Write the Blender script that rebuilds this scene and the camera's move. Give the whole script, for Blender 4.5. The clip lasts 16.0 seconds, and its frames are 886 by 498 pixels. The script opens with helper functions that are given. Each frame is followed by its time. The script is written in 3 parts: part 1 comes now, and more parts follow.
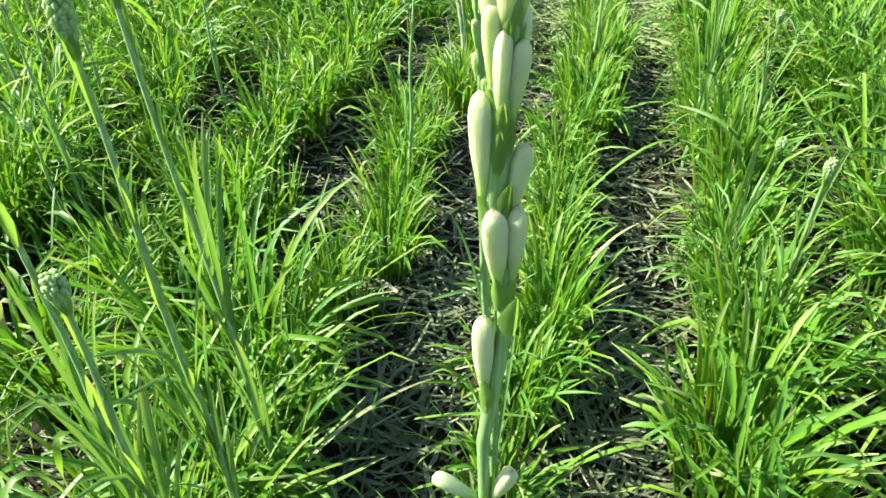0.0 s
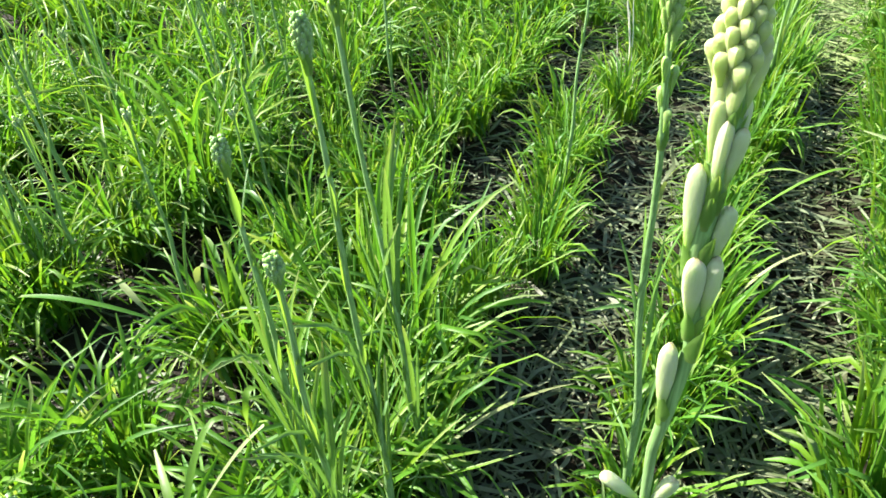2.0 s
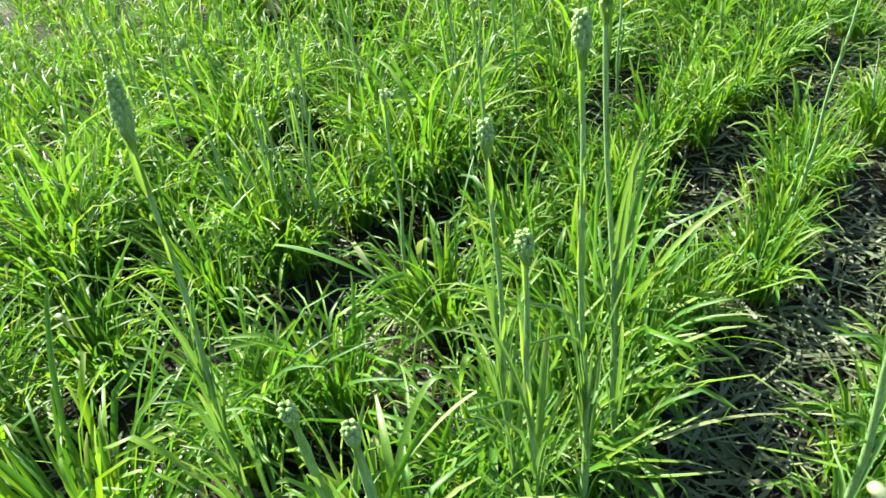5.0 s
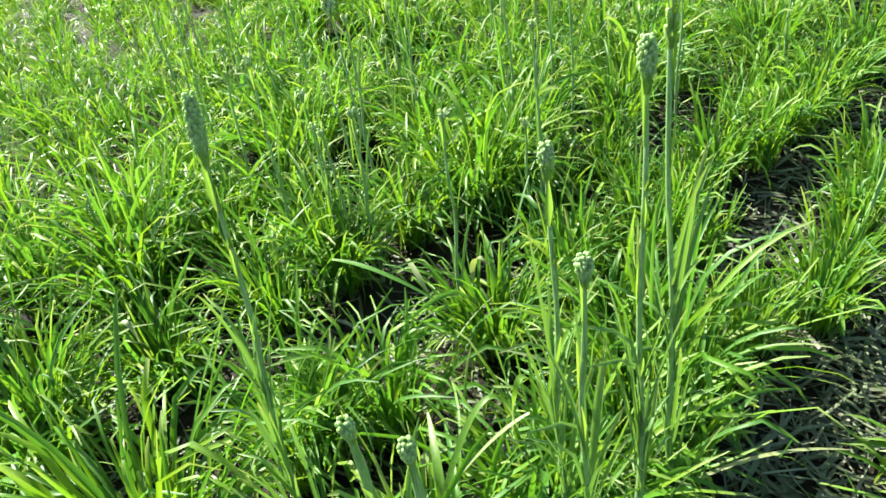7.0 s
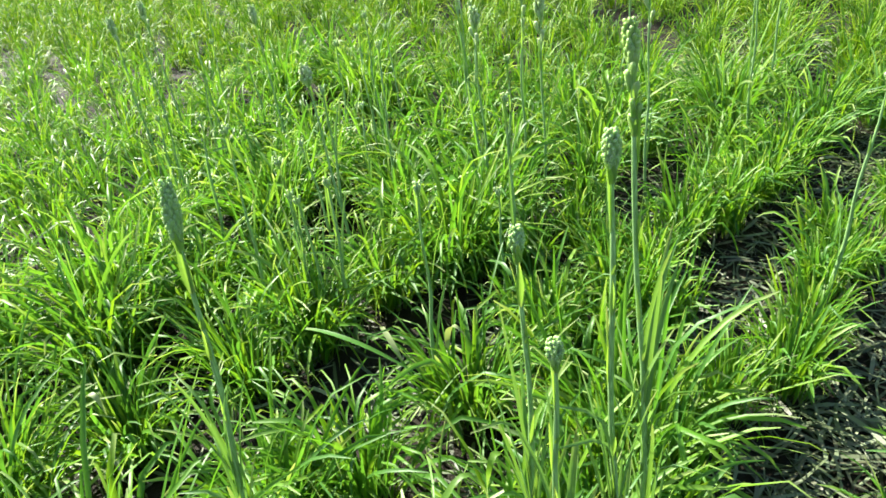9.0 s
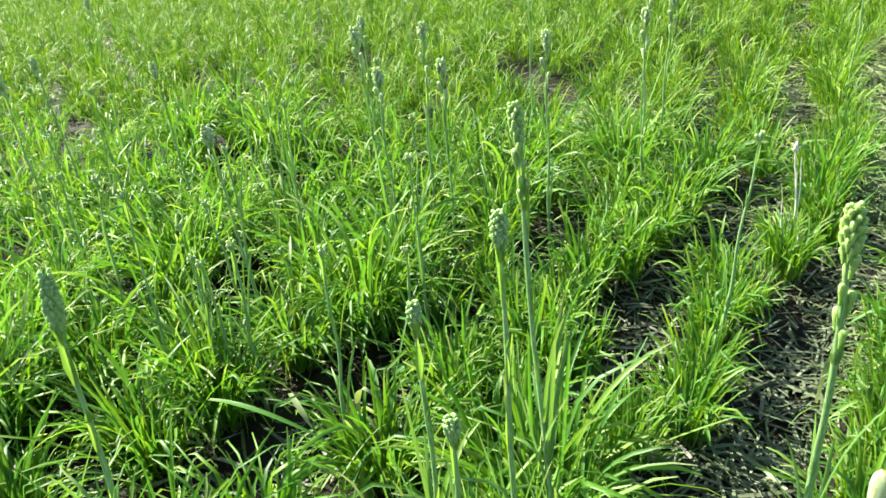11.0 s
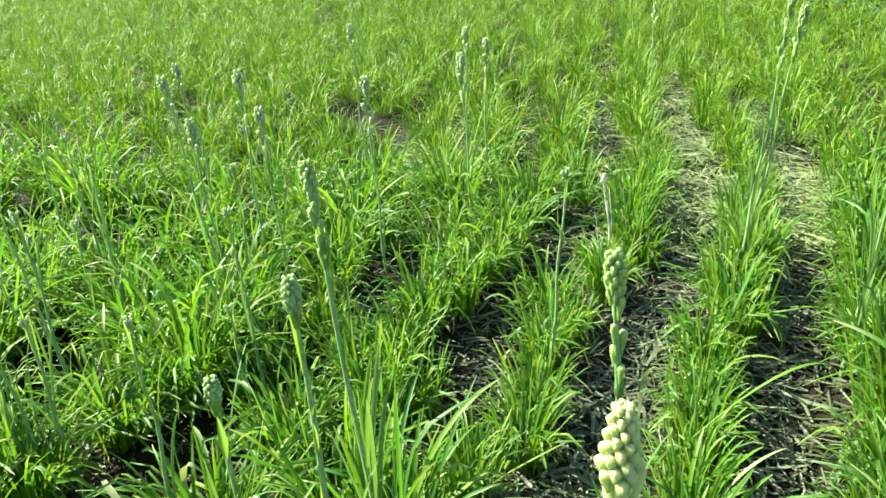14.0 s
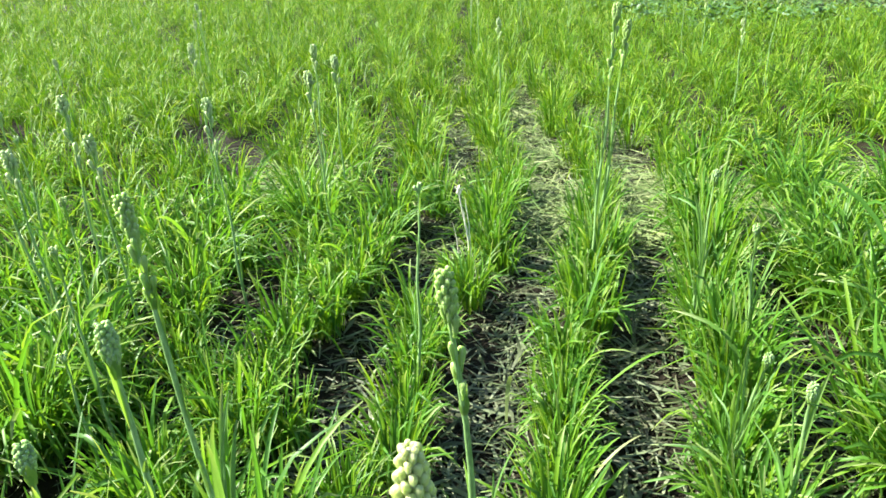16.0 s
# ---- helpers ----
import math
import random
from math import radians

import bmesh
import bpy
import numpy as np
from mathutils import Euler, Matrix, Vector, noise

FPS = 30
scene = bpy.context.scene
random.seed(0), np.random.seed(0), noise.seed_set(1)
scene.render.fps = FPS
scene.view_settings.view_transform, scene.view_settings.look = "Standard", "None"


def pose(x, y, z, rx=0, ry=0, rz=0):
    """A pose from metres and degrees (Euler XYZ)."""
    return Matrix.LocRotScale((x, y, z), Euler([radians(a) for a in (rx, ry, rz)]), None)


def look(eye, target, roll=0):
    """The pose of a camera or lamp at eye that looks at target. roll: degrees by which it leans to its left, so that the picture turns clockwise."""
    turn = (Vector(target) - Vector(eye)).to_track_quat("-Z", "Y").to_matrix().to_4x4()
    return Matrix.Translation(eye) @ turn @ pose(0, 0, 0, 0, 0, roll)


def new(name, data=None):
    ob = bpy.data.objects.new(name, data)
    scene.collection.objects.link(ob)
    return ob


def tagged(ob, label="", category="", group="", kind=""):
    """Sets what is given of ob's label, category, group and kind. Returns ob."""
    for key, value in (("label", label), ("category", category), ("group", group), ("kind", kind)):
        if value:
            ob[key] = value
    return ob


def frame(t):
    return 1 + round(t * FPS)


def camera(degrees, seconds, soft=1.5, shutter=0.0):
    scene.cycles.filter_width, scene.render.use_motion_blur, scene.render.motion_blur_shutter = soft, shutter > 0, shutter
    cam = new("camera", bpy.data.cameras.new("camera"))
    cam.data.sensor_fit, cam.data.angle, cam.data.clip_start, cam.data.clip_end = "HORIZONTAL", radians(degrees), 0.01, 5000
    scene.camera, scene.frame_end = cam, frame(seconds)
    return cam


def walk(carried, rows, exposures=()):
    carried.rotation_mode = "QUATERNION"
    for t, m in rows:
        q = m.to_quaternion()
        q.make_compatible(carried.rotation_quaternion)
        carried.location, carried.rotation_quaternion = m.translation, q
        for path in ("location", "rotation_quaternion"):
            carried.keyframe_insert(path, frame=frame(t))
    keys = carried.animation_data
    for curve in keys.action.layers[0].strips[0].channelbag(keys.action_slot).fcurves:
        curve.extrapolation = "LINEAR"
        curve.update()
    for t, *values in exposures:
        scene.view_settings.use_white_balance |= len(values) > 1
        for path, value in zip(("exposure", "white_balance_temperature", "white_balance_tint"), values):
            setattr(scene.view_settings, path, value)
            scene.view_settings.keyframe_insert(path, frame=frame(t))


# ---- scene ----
cam = camera(66.1, 16.0, soft=1.62)
PATH = [
    (0, (0.178, 0.245, 1.165), (0.284, 1.815, -0.068), -0.5),
    (0.5, (0.169, 0.234, 1.179), (0.183, 1.811, -0.051), -0.9),
    (1, (0.165, 0.227, 1.186), (0.068, 1.803, -0.042), -2.2),
    (1.5, (0.156, 0.219, 1.197), (-0.039, 1.784, -0.032), -3.0),
    (2, (0.147, 0.207, 1.211), (-0.146, 1.756, -0.019), -3.8),
    (2.5, (0.135, 0.201, 1.214), (-0.254, 1.733, -0.011), -4.5),
    (3, (0.13, 0.187, 1.212), (-0.357, 1.706, 0.005), -5.2),
    (3.5, (0.12, 0.176, 1.218), (-0.452, 1.669, 0.016), -5.7),
    (4, (0.109, 0.163, 1.226), (-0.541, 1.627, 0.026), -6.2),
    (4.5, (0.102, 0.153, 1.229), (-0.628, 1.581, 0.035), -7.0),
    (5, (0.098, 0.145, 1.23), (-0.703, 1.539, 0.04), -7.6),
    (5.2, (0.098, 0.146, 1.229), (-0.729, 1.527, 0.042), -8.0),
    (7.3, (0.088, 0.136, 1.244), (-0.852, 1.501, 0.125), -8.7),
    (7.5, (0.087, 0.137, 1.248), (-0.854, 1.511, 0.141), -8.6),
    (8, (0.09, 0.14, 1.257), (-0.852, 1.54, 0.183), -8.3),
    (8.5, (0.095, 0.145, 1.265), (-0.838, 1.576, 0.225), -7.9),
    (9, (0.094, 0.148, 1.273), (-0.81, 1.619, 0.263), -7.3),
    (9.2, (0.093, 0.147, 1.274), (-0.793, 1.638, 0.278), -6.9),
    (11.3, (0.122, 0.173, 1.32), (-0.543, 1.823, 0.405), -4.8),
    (11.5, (0.124, 0.175, 1.323), (-0.514, 1.839, 0.415), -4.6),
    (12, (0.13, 0.181, 1.329), (-0.446, 1.875, 0.436), -4.1),
    (12.5, (0.137, 0.188, 1.332), (-0.376, 1.91, 0.454), -3.7),
    (13, (0.154, 0.199, 1.329), (-0.315, 1.94, 0.464), -3.8),
    (13.5, (0.168, 0.205, 1.329), (-0.222, 1.968, 0.469), -3.6),
    (14, (0.176, 0.212, 1.327), (-0.121, 1.994, 0.471), -3.4),
    (14.5, (0.185, 0.214, 1.328), (-0.019, 2.013, 0.476), -3.3),
    (15, (0.195, 0.224, 1.325), (0.081, 2.032, 0.478), -3.2),
    (15.5, (0.208, 0.227, 1.326), (0.186, 2.041, 0.484), -3.1),
    (16, (0.216, 0.232, 1.327), (0.291, 2.047, 0.491), -2.7),
]
walk(cam, [(t, look(eye, target, roll)) for t, eye, target, roll in PATH])

# ---- world, sun ----
SUN_AZ, SUN_EL = -78.0, 41.0          # degrees from +y (negative: towards -x) and above the ground
world = bpy.data.worlds.new("sky")
scene.world = world
world.use_nodes = True
wn = world.node_tree
sky = wn.nodes.new("ShaderNodeTexSky")
sky.sky_type, sky.sun_disc = "NISHITA", False
sky.sun_elevation, sky.sun_rotation = radians(SUN_EL), radians(SUN_AZ)
wn.links.new(sky.outputs[0], wn.nodes["Background"].inputs[0])
wn.nodes["Background"].inputs[1].default_value = 0.068
sun = new("sun", bpy.data.lights.new("sun", "SUN"))
sun.data.energy, sun.data.angle, sun.data.color = 4.5, radians(0.53), (1.0, 0.95, 0.86)
to_sun = Vector((math.sin(radians(SUN_AZ)) * math.cos(radians(SUN_EL)), math.cos(radians(SUN_AZ)) * math.cos(radians(SUN_EL)), math.sin(radians(SUN_EL))))
sun.matrix_world = look((0, 0, 30), Vector((0, 0, 30)) - to_sun)
scene.view_settings.exposure = 2.05

# ---- materials ----


class Nodes:
    """A node material, with short calls for the nodes used here."""

    def __init__(self, name):
        self.mat = bpy.data.materials.new(name)
        self.mat.use_nodes = True
        self.tree = self.mat.node_tree
        self.shader = self.tree.nodes["Principled BSDF"]
        self.out = self.tree.nodes["Material Output"]

    def add(self, kind, **values):
        n = self.tree.nodes.new(kind)
        for key, v in values.items():
            n.inputs[key.replace("_", " ")].default_value = v
        return n

    def link(self, a, b):
        self.tree.links.new(a, b)

    def noise(self, scale, detail=3.0, rough=0.6, coords="Object"):
        n = self.add("ShaderNodeTexNoise", Scale=scale, Detail=detail, Roughness=rough)
        self.link(self.add("ShaderNodeTexCoord").outputs[coords], n.inputs["Vector"])
        return n.outputs["Fac"]

    def ramp(self, fac, *stops):
        n = self.add("ShaderNodeValToRGB")
        el = n.color_ramp.elements
        while len(el) < len(stops):
            el.new(0.5)
        for e, (pos, col) in zip(el, stops):
            e.position, e.color = pos, (*col, 1)
        self.link(fac, n.inputs[0])
        return n.outputs[0]

    def mix(self, fac, a, b, blend="MIX"):
        n = self.tree.nodes.new("ShaderNodeMix")
        n.data_type, n.blend_type = "RGBA", blend
        for sock, v in ((n.inputs[0], fac), (n.inputs[6], a), (n.inputs[7], b)):
            if isinstance(v, (int, float)):
                sock.default_value = v
            elif isinstance(v, tuple):
                sock.default_value = (*v, 1)
            else:
                self.link(v, sock)
        return n.outputs[2]

    def maths(self, op, a, b=0.0):
        n = self.tree.nodes.new("ShaderNodeMath")
        n.operation = op
        for sock, v in zip(n.inputs, (a, b)):
            if isinstance(v, (int, float)):
                sock.default_value = v
            else:
                self.link(v, sock)
        return n.outputs[0]

    def attribute(self, name):
        n = self.tree.nodes.new("ShaderNodeAttribute")
        n.attribute_name = name
        return n.outputs["Fac"]

    def bump(self, height, strength, distance):
        n = self.add("ShaderNodeBump", Strength=strength, Distance=distance)
        self.link(height, n.inputs["Height"])
        self.link(n.outputs[0], self.shader.inputs["Normal"])
        return n.outputs[0]


def leaf_material(name, per_object, dark, mid, warm, tip, glow=0.42, rough=0.45, gloss=0.42, pale_foot=0.5):
    """A strap leaf: green that differs from leaf to leaf, paler at its foot, yellowing at its tip, letting light through."""
    n = Nodes(name)
    if per_object:
        rnd = n.add("ShaderNodeObjectInfo").outputs["Random"]
    else:
        rnd = n.add("ShaderNodeNewGeometry").outputs["Random Per Island"]
    along = n.attribute("along")
    col = n.ramp(rnd, (0.0, dark), (0.45, mid), (0.8, warm), (1.0, dark))
    streak = n.noise(55.0, 4.0, 0.7)
    col = n.mix(n.maths("MULTIPLY", streak, 0.22), col, tuple(c * 0.55 for c in dark))
    foot = n.ramp(along, (0.0, (1, 1, 1)), (0.16, (0, 0, 0)))
    col = n.mix(n.maths("MULTIPLY", foot, pale_foot), col, (0.30, 0.36, 0.14))
    # a third of the leaves yellow or dry at the tip
    dry = n.maths("MULTIPLY", n.ramp(along, (0.78, (0, 0, 0)), (1.0, (1, 1, 1))), n.ramp(rnd, (0.4, (0, 0, 0)), (0.8, (0.6, 0.6, 0.6))))
    col = n.mix(dry, col, tip)
    n.link(col, n.shader.inputs["Base Color"])
    n.shader.inputs["Roughness"].default_value = rough
    n.shader.inputs["Specular IOR Level"].default_value = gloss
    bump = n.bump(n.noise(160.0, 2.0), 0.25, 0.002)
    thin = n.add("ShaderNodeBsdfTranslucent")
    n.link(n.mix(0.85, col, (1.45, 1.42, 0.62), "MULTIPLY"), thin.inputs["Color"])
    mixed = n.add("ShaderNodeMixShader", Fac=glow)
    n.link(n.shader.outputs[0], mixed.inputs[1])
    n.link(thin.outputs[0], mixed.inputs[2])
    n.link(mixed.outputs[0], n.out.inputs["Surface"])
    return n.mat


GREENS = dict(dark=(0.062, 0.172, 0.028), mid=(0.103, 0.272, 0.031), warm=(0.180, 0.330, 0.030), tip=(0.46, 0.50, 0.26))
LEAF = leaf_material("tuberose_leaf", True, **GREENS)
LEAF_FAR = leaf_material("tuberose_leaf_joined", False, **{**GREENS, "mid": (0.108, 0.272, 0.020), "warm": (0.190, 0.330, 0.018)}, gloss=0.3)
LEAF_FIELD = leaf_material("field_leaf", False, (0.034, 0.112, 0.006), (0.112, 0.272, 0.010), (0.230, 0.380, 0.014), (0.42, 0.44, 0.12), 0.30, rough=0.5, gloss=0.26, pale_foot=0.05)
STEM_LEAF = leaf_material("stem_leaf_green", True, (0.10, 0.22, 0.06), (0.14, 0.28, 0.07), (0.17, 0.31, 0.06), (0.3, 0.3, 0.12), 0.3, 0.5)
PALE_LEAF = leaf_material("bleached_leaf", True, (0.20, 0.27, 0.10), (0.25, 0.32, 0.13), (0.30, 0.34, 0.14), (0.34, 0.33, 0.18), 0.3, 0.5)


def soil_material():
    n = Nodes("damp_soil")
    big, small, grit = n.noise(1.3, 4.0), n.noise(9.0, 6.0, 0.7), n.noise(70.0, 5.0, 0.7)
    col = n.ramp(big, (0.3, (0.012, 0.010, 0.0048)), (0.55, (0.022, 0.0185, 0.009)), (0.8, (0.038, 0.032, 0.016)))
    col = n.mix(n.maths("MULTIPLY", small, 0.6), col, (0.014, 0.013, 0.011))
    col = n.mix(n.ramp(grit, (0.58, (0, 0, 0)), (0.72, (1, 1, 1))), col, (0.036, 0.031, 0.016))
    n.link(col, n.shader.inputs["Base Color"])
    n.link(n.ramp(small, (0.35, (0.55, 0.55, 0.55)), (0.7, (0.95, 0.95, 0.95))), n.shader.inputs["Roughness"])
    n.shader.inputs["Specular IOR Level"].default_value = 0.15
    n.bump(n.maths("ADD", n.maths("MULTIPLY", grit, 0.5), small), 0.9, 0.02)
    return n.mat


def litter_material(name, *stops, rough=0.7):
    n = Nodes(name)
    rnd = n.add("ShaderNodeNewGeometry").outputs["Random Per Island"]
    col = n.ramp(rnd, *stops)
    col = n.mix(n.maths("MULTIPLY", n.noise(60.0, 4.0), 0.45), col, (0.05, 0.045, 0.03))
    n.link(col, n.shader.inputs["Base Color"])
    n.shader.inputs["Roughness"].default_value = rough
    n.bump(n.noise(220.0, 2.0), 0.3, 0.002)
    return n.mat


SOIL = soil_material()
LITTER = litter_material("fallen_leaf", (0.0, (0.025, 0.045, 0.012)), (0.3, (0.09, 0.13, 0.045)), (0.55, (0.16, 0.21, 0.105)), (0.8, (0.07, 0.075, 0.032)), (1.0, (0.30, 0.35, 0.20)), rough=0.55)
STRAW = litter_material("dry_straw", (0.0, (0.08, 0.17, 0.025)), (0.35, (0.20, 0.29, 0.08)), (0.7, (0.31, 0.37, 0.15)), (1.0, (0.11, 0.24, 0.03)))



def bud_material(name, foot, body, tip, veins):
    n = Nodes(name)
    along = n.attribute("along")
    rnd = n.add("ShaderNodeObjectInfo").outputs["Random"]
    col = n.ramp(along, (0.0, foot), (0.12, foot), (0.27, tuple((0.5 * a + 0.5 * b) for a, b in zip(foot, body))), (0.46, body), (0.94, body), (1.0, tip))
    col = n.mix(n.maths("MULTIPLY", n.noise(130.0, 4.0, 0.7), 0.35), col, veins)
    wave = n.add("ShaderNodeTexNoise", Scale=1.0, Detail=3.0)
    grain = n.add("ShaderNodeMapping", Scale=(900.0, 900.0, 40.0))
    n.link(n.add("ShaderNodeTexCoord").outputs["Object"], grain.inputs["Vector"])
    n.link(grain.outputs[0], wave.inputs["Vector"])
    col = n.mix(n.ramp(wave.outputs["Fac"], (0.52, (0, 0, 0)), (0.75, (0.5, 0.5, 0.5))), col, veins)
    col = n.mix(n.maths("MULTIPLY", rnd, 0.22), col, foot)
    n.link(col, n.shader.inputs["Base Color"])
    n.shader.inputs["Roughness"].default_value = 0.5
    n.shader.inputs["Subsurface Weight"].default_value = 0.65
    n.shader.inputs["Subsurface Radius"].default_value = (0.009, 0.010, 0.005)
    n.shader.inputs["Subsurface Scale"].default_value = 1.0
    n.bump(n.noise(240.0, 3.0), 0.25, 0.0015)
    return n.mat


BUD_WHITE = bud_material("white_bud", (0.22, 0.35, 0.07), (0.47, 0.50, 0.33), (0.42, 0.30, 0.20), (0.33, 0.41, 0.19))
BUD_CREAM = bud_material("cream_bud", (0.24, 0.34, 0.09), (0.38, 0.43, 0.18), (0.40, 0.44, 0.21), (0.28, 0.37, 0.12))
BUD_GREEN = bud_material("green_bud", (0.15, 0.26, 0.07), (0.23, 0.35, 0.14), (0.26, 0.38, 0.17), (0.16, 0.27, 0.09))


def stem_material(name, low, high):
    n = Nodes(name)
    col = n.ramp(n.noise(18.0, 4.0, 0.65), (0.3, low), (0.7, high))
    col = n.mix(n.maths("MULTIPLY", n.noise(120.0, 3.0), 0.35), col, tuple(c * 0.6 for c in low))
    ribs = n.add("ShaderNodeTexNoise", Scale=1.0, Detail=2.0)
    grain = n.add("ShaderNodeMapping", Scale=(600.0, 600.0, 9.0))
    n.link(n.add("ShaderNodeTexCoord").outputs["Object"], grain.inputs["Vector"])
    n.link(grain.outputs[0], ribs.inputs["Vector"])
    col = n.mix(n.ramp(ribs.outputs["Fac"], (0.45, (0, 0, 0)), (0.7, (0.6, 0.6, 0.6))), col, tuple(min(1, c * 1.5 + 0.03) for c in high))
    n.link(col, n.shader.inputs["Base Color"])
    n.shader.inputs["Roughness"].default_value = 0.48
    n.bump(n.noise(200.0, 3.0), 0.2, 0.001)
    return n.mat


STEM = stem_material("green_stem", (0.13, 0.25, 0.065), (0.21, 0.35, 0.13))
STEM_DRY = stem_material("bleached_stem", (0.55, 0.53, 0.40), (0.72, 0.70, 0.58))

# ---- mesh helpers ----


def mesh_of(name, verts, quads, material, along=None, smooth=True):
    """A mesh out of arrays of corners and four-cornered faces."""
    me = bpy.data.meshes.new(name)
    verts, quads = np.ascontiguousarray(verts, np.float32).reshape(-1, 3), np.ascontiguousarray(quads, np.int32).reshape(-1, 4)
    me.vertices.add(len(verts))
    me.vertices.foreach_set("co", verts.ravel())
    me.loops.add(quads.size)
    me.loops.foreach_set("vertex_index", quads.ravel())
    me.polygons.add(len(quads))
    me.polygons.foreach_set("loop_start", np.arange(0, quads.size, 4, dtype=np.int32))
    me.update(calc_edges=True)
    if smooth:
        me.polygons.foreach_set("use_smooth", np.ones(len(quads), bool))
    if along is not None:
        a = me.attributes.new("along", "FLOAT", "POINT")
        a.data.foreach_set("value", np.ascontiguousarray(along, np.float32).ravel())
    me.materials.append(material)
    return me


def under(name, me, parent, m=None, label=""):
    """One mesh object as a part of parent."""
    ob = new(name, me)
    ob.parent = parent
    if m is not None:
        ob.matrix_basis = m
    return tagged(ob, label)


def grid_faces(count, rows, cols):
    """Faces of count strips of rows x cols corners each."""
    r, c = np.meshgrid(np.arange(rows - 1), np.arange(cols - 1), indexing="ij")
    one = np.stack([r * cols + c, r * cols + c + 1, (r + 1) * cols + c + 1, (r + 1) * cols + c], -1).reshape(-1, 4)
    return (one[None] + (np.arange(count) * rows * cols)[:, None, None]).reshape(-1, 4)


def strap_leaves(rng, feet, length, width, rise, droop, kink_at, kink, heading, segs, fold=0.42, flat=False):
    """Strap leaves as three corners across: feet (n, 3); rise, droop, kink and heading in radians; kink_at: share of the length."""
    n = len(length)
    s = np.append(np.linspace(0, 0.9, segs), 1.0)
    a = rise[:, None] - droop[:, None] * s**2.1 - kink[:, None] / (1 + np.exp(-(s - kink_at[:, None]) * 45))
    yaw = heading[:, None] + rng.normal(0, 0.55, n)[:, None] * s**1.5 + rng.normal(0, 0.12, n)[:, None] * np.sin(s * 5)
    step = length[:, None] * np.diff(s)[None]
    mid_a, mid_y = (a[:, 1:] + a[:, :-1]) / 2, (yaw[:, 1:] + yaw[:, :-1]) / 2
    d = np.stack([np.cos(mid_a) * np.cos(mid_y), np.cos(mid_a) * np.sin(mid_y), np.sin(mid_a)], -1) * step[..., None]
    mid = np.concatenate([np.zeros((n, 1, 3)), np.cumsum(d, 1)], 1) + feet[:, None]
    mid[..., 2] = np.maximum(mid[..., 2], feet[:, None, 2] + 0.004 + 0.01 * rng.random(n)[:, None])
    twist = rng.normal(0, 0.7, n)[:, None] * s + rng.normal(0, 0.25, n)[:, None]
    side = np.stack([-np.sin(yaw), np.cos(yaw), 0 * yaw], -1)
    up = np.stack([-np.sin(a) * np.cos(yaw), -np.sin(a) * np.sin(yaw), np.cos(a)], -1)
    ct, st = np.cos(twist)[..., None], np.sin(twist)[..., None]
    side, up = ct * side + st * up, ct * up - st * side
    w = (width[:, None] / 2 * (0.75 + 0.25 * np.minimum(1, s / 0.3)) * np.clip(1 - s**9, 0.12, 1) ** 0.7)[..., None]
    if flat:
        verts = np.stack([mid - w * side, mid + w * side], 2)
        return verts.reshape(-1, 3), grid_faces(n, segs + 1, 2), np.repeat(np.tile(s, n), 2)
    verts = np.stack([mid - w * side + fold * w * up, mid, mid + w * side + fold * w * up], 2)
    return verts.reshape(-1, 3), grid_faces(n, segs + 1, 3), np.repeat(np.tile(s, n), 3)


def tube(points, radii, sides=10):
    """A round stem through points; returns corners, faces and the share of the length."""
    points, radii = np.array(points, float), np.array(radii, float)
    d = np.gradient(points, axis=0)
    d /= np.linalg.norm(d, axis=1)[:, None]
    u = np.cross(d, (0.0, 1.0, 0.08))
    u /= np.linalg.norm(u, axis=1)[:, None]
    v = np.cross(d, u)
    ang = np.linspace(0, 2 * np.pi, sides + 1)
    ring = points[:, None] + radii[:, None, None] * (np.cos(ang)[None, :, None] * u[:, None] + np.sin(ang)[None, :, None] * v[:, None])
    return ring.reshape(-1, 3), grid_faces(1, len(points), sides + 1), np.repeat(np.linspace(0, 1, len(points)), sides + 1)


def bud_shape(length, width, bend=0.12, sides=10, rings=11, round_tip=0.0):
    """A closed tuberose bud along +z: slim tube below, swollen above, blunt three-lobed tip."""
    s = np.array((0, 0.12, 0.26, 0.4, 0.54, 0.68, 0.8, 0.88, 0.94, 0.98, 1.0))[-rings:]
    r = np.interp(s, (0, 0.15, 0.4, 0.6, 0.76, 0.88, 0.95, 0.985, 1.0), (0.36, 0.44, 0.66, 0.92, 1.0, 0.88, 0.64, 0.38 + 0.1 * round_tip, 0.05)) * width / 2
    if round_tip < 0:
        r = np.interp(s, (0, 0.12, 0.3, 0.55, 0.78, 0.9, 0.96, 1.0), (0.36, 0.48, 0.74, 0.98, 1.0, 0.84, 0.58, 0.08)) * width / 2
    if round_tip > 0.9:
        r = np.interp(s, (0, 0.15, 0.4, 0.6, 0.8, 0.93, 1.0), (0.45, 0.72, 0.97, 1.0, 0.84, 0.5, 0.06)) * width / 2
    ang = np.linspace(0, 2 * np.pi, sides + 1)
    lobe = 1 + 0.15 * np.cos(3 * ang)[None] * np.clip(s * 1.4 - 0.3, 0, 1)[:, None]
    x = r[:, None] * np.cos(ang)[None] * lobe + bend * length * (s**2)[:, None]
    y = r[:, None] * np.sin(ang)[None] * lobe
    z = np.repeat((s * length)[:, None], sides + 1, 1)
    return np.stack([x, y, z], -1).reshape(-1, 3), grid_faces(1, rings, sides + 1), np.repeat(s, sides + 1)


